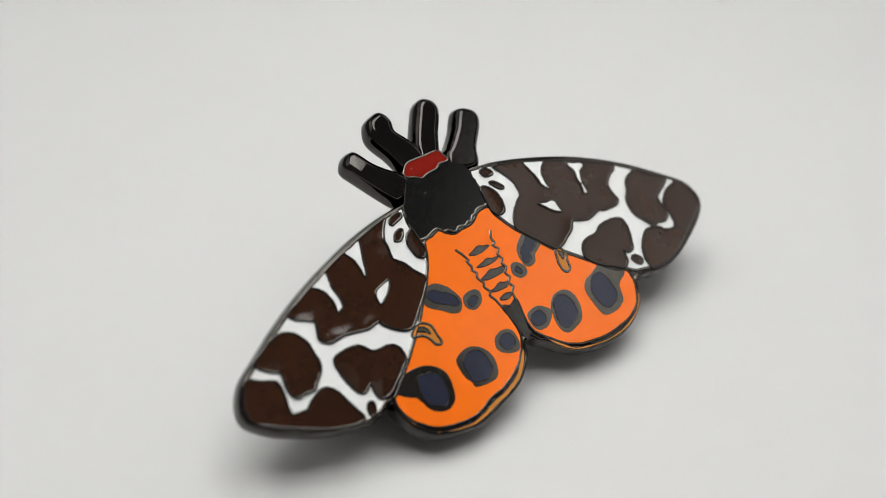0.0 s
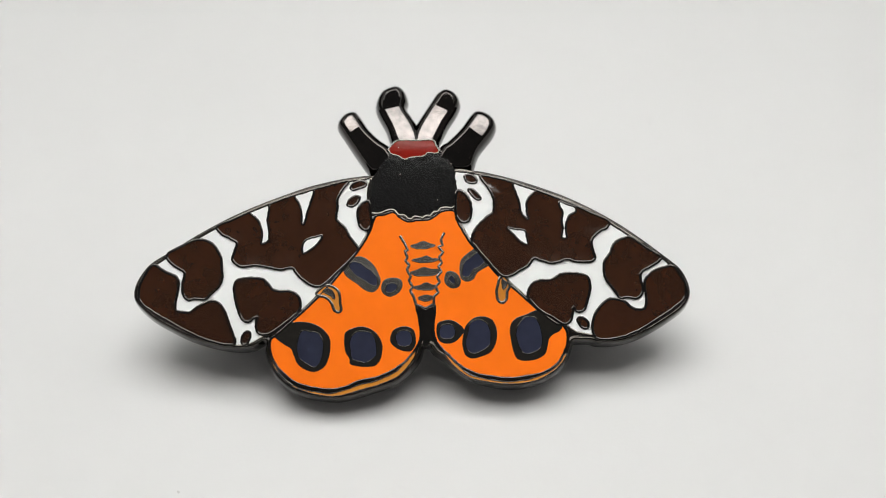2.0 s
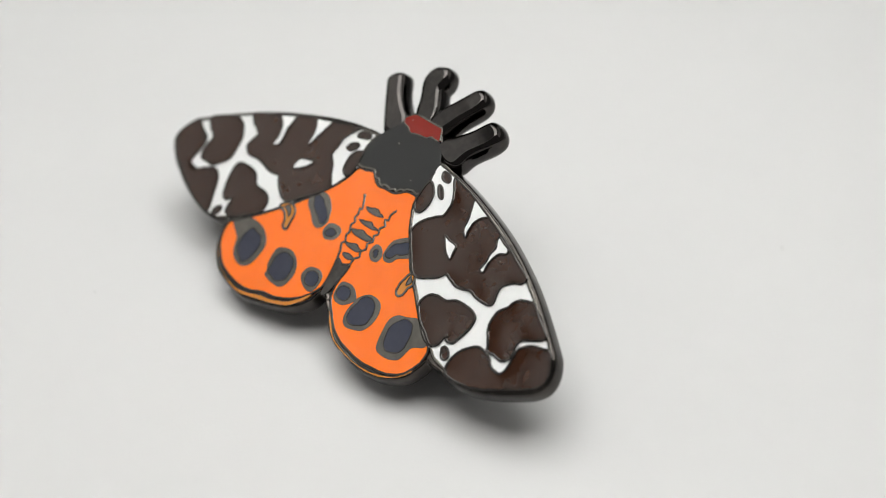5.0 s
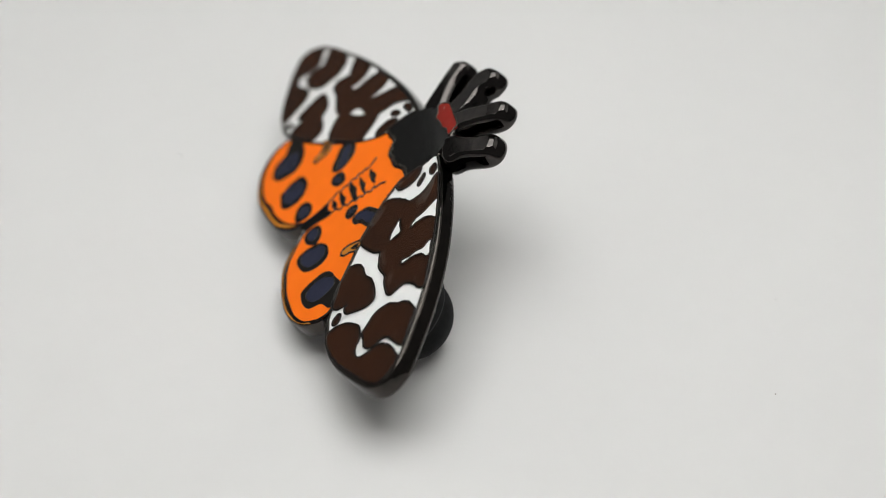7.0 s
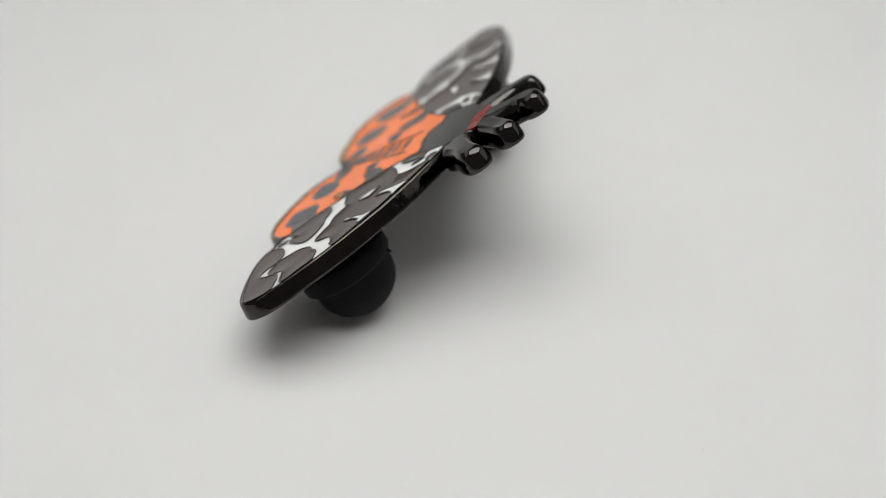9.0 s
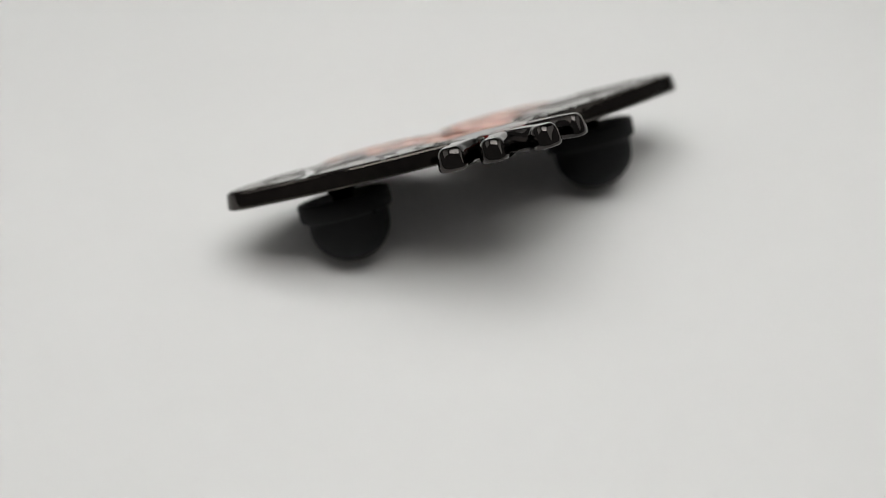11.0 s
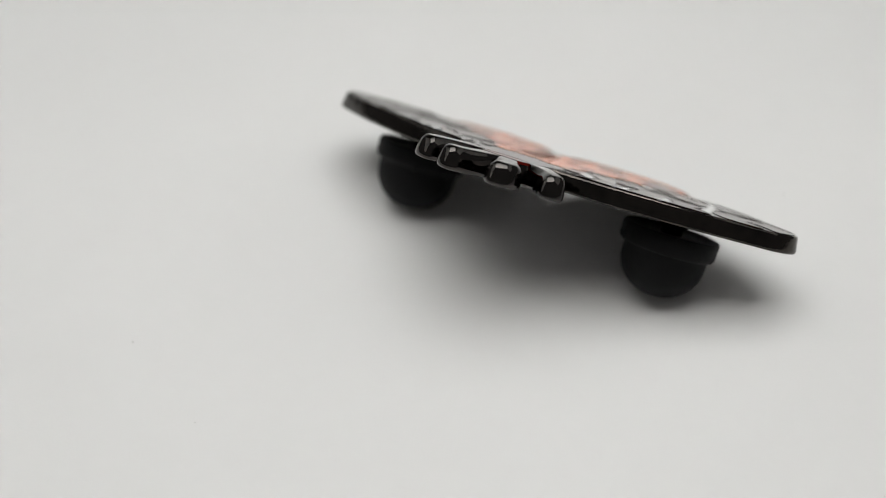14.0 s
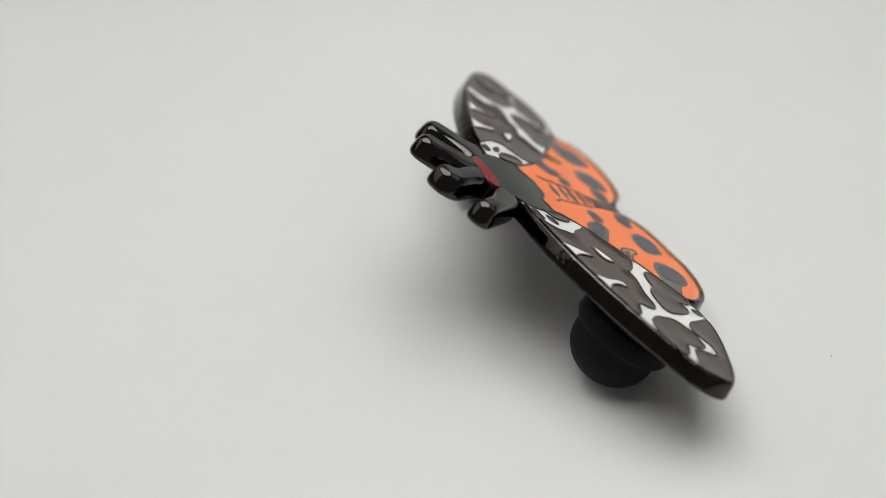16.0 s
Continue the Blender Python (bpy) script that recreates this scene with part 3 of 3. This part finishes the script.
GOLD_A = [
    (-16.04, -5.27), (-15.41, -6.61), (-14.32, -7.83), (-12.6, -8.76), (-9.97, -9.33), (-8.23, -9.15), (-6.5, -8.62), (-4.76, -8.14), (-3.02, -7.38),
    (-1.75, -6.2), (-1.06, -5.09), (-1.12, -4.73), (-2.05, -5.85), (-3.2, -6.91), (-5.06, -7.74), (-6.51, -8.09), (-8.36, -8.74), (-9.86, -9.04),
    (-12.02, -8.75), (-13.78, -8.12), (-14.92, -7.08), (-15.66, -5.91)]
GOLD_B = [
    (1.92, -4.72), (2.92, -6.01), (4.56, -7.29), (6.89, -7.8), (8.63, -7.97), (10.38, -7.85), (12.02, -7.37), (13.61, -6.37), (14.57, -5.14),
    (14.51, -4.85), (13.55, -6.2), (11.97, -7.08), (10.39, -7.56), (8.64, -7.74), (6.89, -7.57), (4.67, -7.05), (3.04, -5.72)]
RED_COLLAR = [
    (-4.06, 17.17), (-3.52, 17.87), (-2.91, 18.19), (-1.21, 18.2), (0.62, 18.21), (1.04, 17.64), (1.35, 17.01), (1.05, 16.75), (0.2, 16.81),
    (-0.28, 16.43), (-1.5, 16.3), (-2.4, 16.04), (-2.95, 16.42), (-3.81, 16.67)]
THORAX = [
    (-3.93, 16.6), (-2.95, 16.36), (-2.34, 16.04), (-1.37, 16.3), (-0.28, 16.43), (0.32, 16.81), (1.29, 16.88), (2.14, 16.25), (2.75, 15.43),
    (3.12, 14.68), (3.06, 14.05), (3.24, 13.62), (3.06, 13.12), (3.36, 11.87), (3.24, 10.94), (2.76, 10.69), (2.16, 10.75), (1.56, 10.62),
    (1.26, 10.25), (0.84, 10.24), (0.49, 9.75), (0.07, 9.87), (-0.35, 9.56), (-1.13, 9.74), (-1.55, 9.43), (-2.03, 9.55), (-2.34, 9.86),
    (-2.94, 9.92), (-3.42, 10.41), (-3.96, 10.41), (-4.44, 10.22), (-5.04, 10.03), (-5.94, 10.09), (-6.14, 11.21), (-5.97, 11.83), (-6.22, 12.45),
    (-5.93, 13.08), (-5.82, 13.83), (-5.23, 14.77), (-4.52, 15.91)]
GOLD_L = [
    (-11.41, 1.41), (-10.96, 1.95), (-10.37, 2.26), (-9.66, 2.08), (-9.05, 1.54), (-8.91, 0.52), (-8.77, -0.26), (-9, -0.56), (-9.48, -0.38),
    (-9.73, 0.22), (-10.04, 0.69), (-10.52, 1.05), (-11.11, 1.17)]
GOLD_R = [
    (7.59, 2.39), (7.77, 3.12), (8.24, 3.42), (8.6, 3), (8.83, 2.28), (8.59, 1.79), (8.46, 0.89), (7.99, 0.53), (7.58, 0.89), (7.46, 1.61)]
LINE_L = [
    (-2.73, 7.64), (-1.88, 6.11), (-2.23, 6.05), (-1.93, 5.38), (-2.1, 4.96), (-1.74, 4.47), (-1.97, 3.98), (-1.55, 3.26), (-1.72, 2.84),
    (-1.36, 2.17), (-1.6, 1.75), (-1.23, 1.15), (-0.93, 0.13)]
LINE_R = [
    (1.93, 8.03), (1.58, 7.23), (1.76, 6.62), (1.34, 6.49), (1.82, 5.89), (1.41, 5.4), (1.71, 4.79), (1.35, 4.36), (1.65, 3.76), (1.24, 3.27),
    (1.48, 2.67), (1.07, 2.18), (1.37, 1.58), (0.89, 1.16), (0.9, 0.14)]
TAIL = [
    (-0.87, 0.07), (0.02, -0.22), (0.9, 0.08), (0.79, -1.83), (0.63, -3.31), (0.28, -4.02), (-0.13, -4.02), (-0.38, -2.72)]


def kinked(mesh, start, way, degrees):
    """Bends a leg past a line across it by so many degrees: its tip is a facet of its own."""
    bm = bmesh.new()
    bm.from_mesh(mesh)
    o, d = Vector((start[0], start[1], 0)) * MM, Vector((way[0], way[1], 0)).normalized()
    cut = bmesh.ops.bisect_plane(bm, geom=bm.verts[:] + bm.edges[:] + bm.faces[:], dist=1e-7, plane_co=o, plane_no=d)["geom_cut"]
    for e in cut:
        if isinstance(e, bmesh.types.BMEdge):
            e.smooth = False
    for v in bm.verts:
        v.co.z += max(0.0, (v.co - o).dot(d)) * math.tan(radians(degrees))
    bm.to_mesh(mesh)
    bm.free()
    return mesh


def moulding_tag():
    """A sliver of rubber left on the lower rim of a clutch."""
    bm = bmesh.new()
    base = [bm.verts.new((0, y * MM, z * MM)) for y, z in ((-0.3, 0.25), (0.3, 0.25), (0.25, -0.3), (-0.25, -0.3))]
    tip = bm.verts.new((0.5 * MM, 0.05 * MM, -0.7 * MM))
    for k in range(4):
        bm.faces.new((base[k], base[(k + 1) % 4], tip))
    bm.faces.new(base)
    bmesh.ops.recalc_face_normals(bm, faces=bm.faces)
    return bm


def badge():
    pin = tagged(new("moth_pin"), "brown, white and orange enamel moth badge on dark metal", "pin badge")

    def cell(name, points, m, top, label, parent, line=0.15, low=-0.2, line_up=0.006, sink=0.0, metal=NICKEL):
        ob = part(name, dish(points, low, top, sink) if sink else slab(points, low, top, 0.03, turns=1), m, parent, label)
        if line:
            part("metal_outline", wire(points, top + line_up, line), metal, ob, "dark polished metal line")
        return ob

    part("plate", loft(LEFT_EDGE + RIGHT_EDGE + NECK_EDGE, PLATE_SIDE), RIM, pin, "dark polished metal base plate")
    for points, lift, start, way, tip in ((PRONG_A, 1.4, (-7.6, 19.5), (-0.55, 0.83), -1.7), (PRONG_B, -0.4, (-3.6, 21.9), (-0.25, 0.97), 2.6),
                                          (PRONG_C, -0.4, (1.6, 21.9), (0.45, 0.89), 2.6), (PRONG_D, 1.3, (5.2, 19.3), (0.6, 0.8), -1.6)):
        mesh = kinked(loft(points, LEG_SIDE), start, way, tip)
        mesh.transform(pose(0, LEG_ROOT * MM, 0, lift) @ pose(0, -LEG_ROOT * MM, 0))  # the outer legs are bent up a little
        part("leg", mesh, BRUSHED, pin, "dark polished metal leg with rounded edges")

    for field, browns, whites, eyes in (
            (LEFT_FIELD, (BROWN_L_A, BROWN_L_B, BROWN_L_C, BROWN_L_D, BROWN_L_E), (WHITE_L_A, WHITE_L_B, WHITE_L_C), (DARK_L_A, DARK_L_B, DARK_L_C)),
            (RIGHT_FIELD, (BROWN_R_A, BROWN_R_B, BROWN_R_C, BROWN_R_D, BROWN_R_E), (WHITE_R_A, WHITE_R_B, WHITE_R_C), (DARK_R_A, DARK_R_B, DARK_R_C))):
        cell("forewing", field, WHITE, 0.012, "white enamel forewing ground", pin, 0.17, metal=SHEEN_NICKEL)
        for points in browns:
            cell("brown_patch", points, BROWN, 0.125, "glossy dark brown enamel patch", pin, 0.15, sink=0.075)
        for points in whites:
            cell("white_patch", points, WHITE, 0.13, "white enamel streak", pin, 0.12)
        for points in eyes:
            cell("small_spot", points, BROWN, 0.06, "small dark brown enamel spot", pin, 0.14)

    cell("hindwing", ORANGE_RIGHT + ORANGE_LEFT, ORANGE, 0.05, "bright orange enamel hindwings and abdomen", pin, 0.15)
    for points in (GOLD_A, GOLD_B):
        cell("hem", points, GOLD, 0.1, "ochre enamel hem of the hindwing", pin, 0.05)
    # upper rings: same metal as the lower, greyed to stand for reflected light
    for points in (BLACK_L_D, BLACK_L_E, BLACK_R_D, BLACK_R_E):
        cell("spot_ring", points, LIT_NICKEL, 0.07, "metal ring of an eye spot, greyed as if lit", pin, 0.0)
    for points in (BLACK_L_A, BLACK_L_B, BLACK_L_C, BLACK_R_A, BLACK_R_B, BLACK_R_C):
        cell("spot_ring", points, SHEEN_NICKEL, 0.07, "dark metal ring of an eye spot", pin, 0.0)
    for points in (BLUE_L_A, BLUE_L_B, BLUE_L_C, BLUE_L_D, BLUE_L_E, BLUE_R_A, BLUE_R_B, BLUE_R_C, BLUE_R_D, BLUE_R_E):
        cell("spot_centre", points, BLUE, 0.075, "slate blue enamel centre of an eye spot", pin, 0.06)
    for points in (GOLD_L, GOLD_R):
        cell("crescent", points, GOLD, 0.08, "ochre crescent outlined in dark metal", pin, 0.15, metal=LIT_NICKEL)
    for points in (STEEL_A, STEEL_B):
        cell("core", points, LIT_NICKEL, 0.105, "dark metal core of a crescent", pin, 0.07)
    for points in (STEEL_C, STEEL_D, STEEL_E, STEEL_F, STEEL_G):
        cell("bar", points, LIT_NICKEL, 0.07, "dark metal bar", pin, 0.06)
    for points in (LINE_L, LINE_R):
        part("seam", wire(points, 0.07, 0.15, closed=False, steps=2), LIT_NICKEL, pin, "jagged dark metal line")
    cell("tail", TAIL, NICKEL, 0.1, "dark metal tail tip", pin, 0.0)
    cell("thorax", THORAX, BLACK, 0.08, "black enamel thorax with ragged edge", pin, 0.0)
    ragged = [v for v in THORAX if v[1] < 11.0]
    # the paler nickel paints the bright reflection along this edge
    part("ragged_edge", wire(ragged, 0.1, 0.15, closed=False, steps=3), LIT_NICKEL, pin, "ragged metal line, coloured paler as if lit")
    cell("collar", RED_COLLAR, RED, 0.1, "dark red enamel collar", pin, 0.09, metal=LIT_NICKEL)

    for k, (u, v) in enumerate(((-2.8, 14.4), (-3.0, 17.4), (1.2, 11.6))):
        fleck = part("fleck", speck(k + 7, 0.05), FLECK, pin, "tiny pale dust fleck")
        fleck.location = (u * MM, v * MM, 0.11 * MM)

    for u, v in ((14.94, 3.45), (-17.36, 2.8)):
        post = part("post", lathe([(0, -1.5), (3.2, -1.6), (3.1, -2.1), (1.9, -2.6), (1.25, -3.3), (1.15, -5.0), (0, -5.0)], 32), NICKEL, pin)
        post.location = (u * MM, v * MM, 0)
        clutch = part("clutch", lathe(CLUTCH), RUBBER, pin, "black rubber pin clutch")
        clutch.location = (u * MM, v * MM, 0)
        if u > 0:
            tag = part("burr", moulding_tag(), RUBBER, clutch, "tiny rubber moulding burr")
            tag.matrix_basis = pose(0, 0, 0, 0, 0, 112) @ pose(5.3 * MM, 0, -5.5 * MM)
    return pin


# offsets and heights down the side of the base plate and of a leg
PLATE_SIDE = [(-0.46, -0.06), (-0.4, -0.05), (-0.33, 0.03), (-0.24, 0.06), (-0.12, 0.03), (-0.03, -0.07), (0.04, -0.25), (0.14, -0.8), (0.27, -1.5), (0.27, -1.75), (0.2, -1.9), (0.02, -1.98)]
LEG_SIDE = [(-0.68, 0.1), (-0.6, 0.085), (-0.48, 0.02), (-0.33, -0.1), (-0.18, -0.26), (-0.07, -0.45), (0.02, -0.68), (0.12, -1.1), (0.2, -1.6), (0.23, -1.95),
            (0.16, -2.25), (0.0, -2.4), (-0.25, -2.45)]
LEG_ROOT = 17.0
CLUTCH = [(0, -3.9), (3.9, -3.9), (4.6, -3.65), (5.0, -3.4), (5.42, -3.5), (5.56, -3.8), (5.53, -5.35), (5.35, -5.7), (4.98, -5.8), (4.84, -6.0), (4.8, -6.6)]
CLUTCH += [(4.78 * math.cos(a), -7.0 - 4.28 * math.sin(a)) for a in (math.pi / 2 * k / 14 for k in range(14))] + [(0, -11.28)]
PLATE_Z = -1.38  # height of the turntable's top, under the clutches
table = turntable()
pin = badge()


def motions():
    lean = pose(-0.003788, -0.014767, 0.00698) @ pose(0, 0, 0, 34.99) @ pose(0, 0, 0, 0, 1.3)
    walk(table, [(t, pose(0, 0, PLATE_Z * MM, 0, 0, a)) for t, a in TURN])
    walk(pin, [(t, pose(0, 0, 0, 0, 0, a) @ lean) for t, a in TURN])


motions()
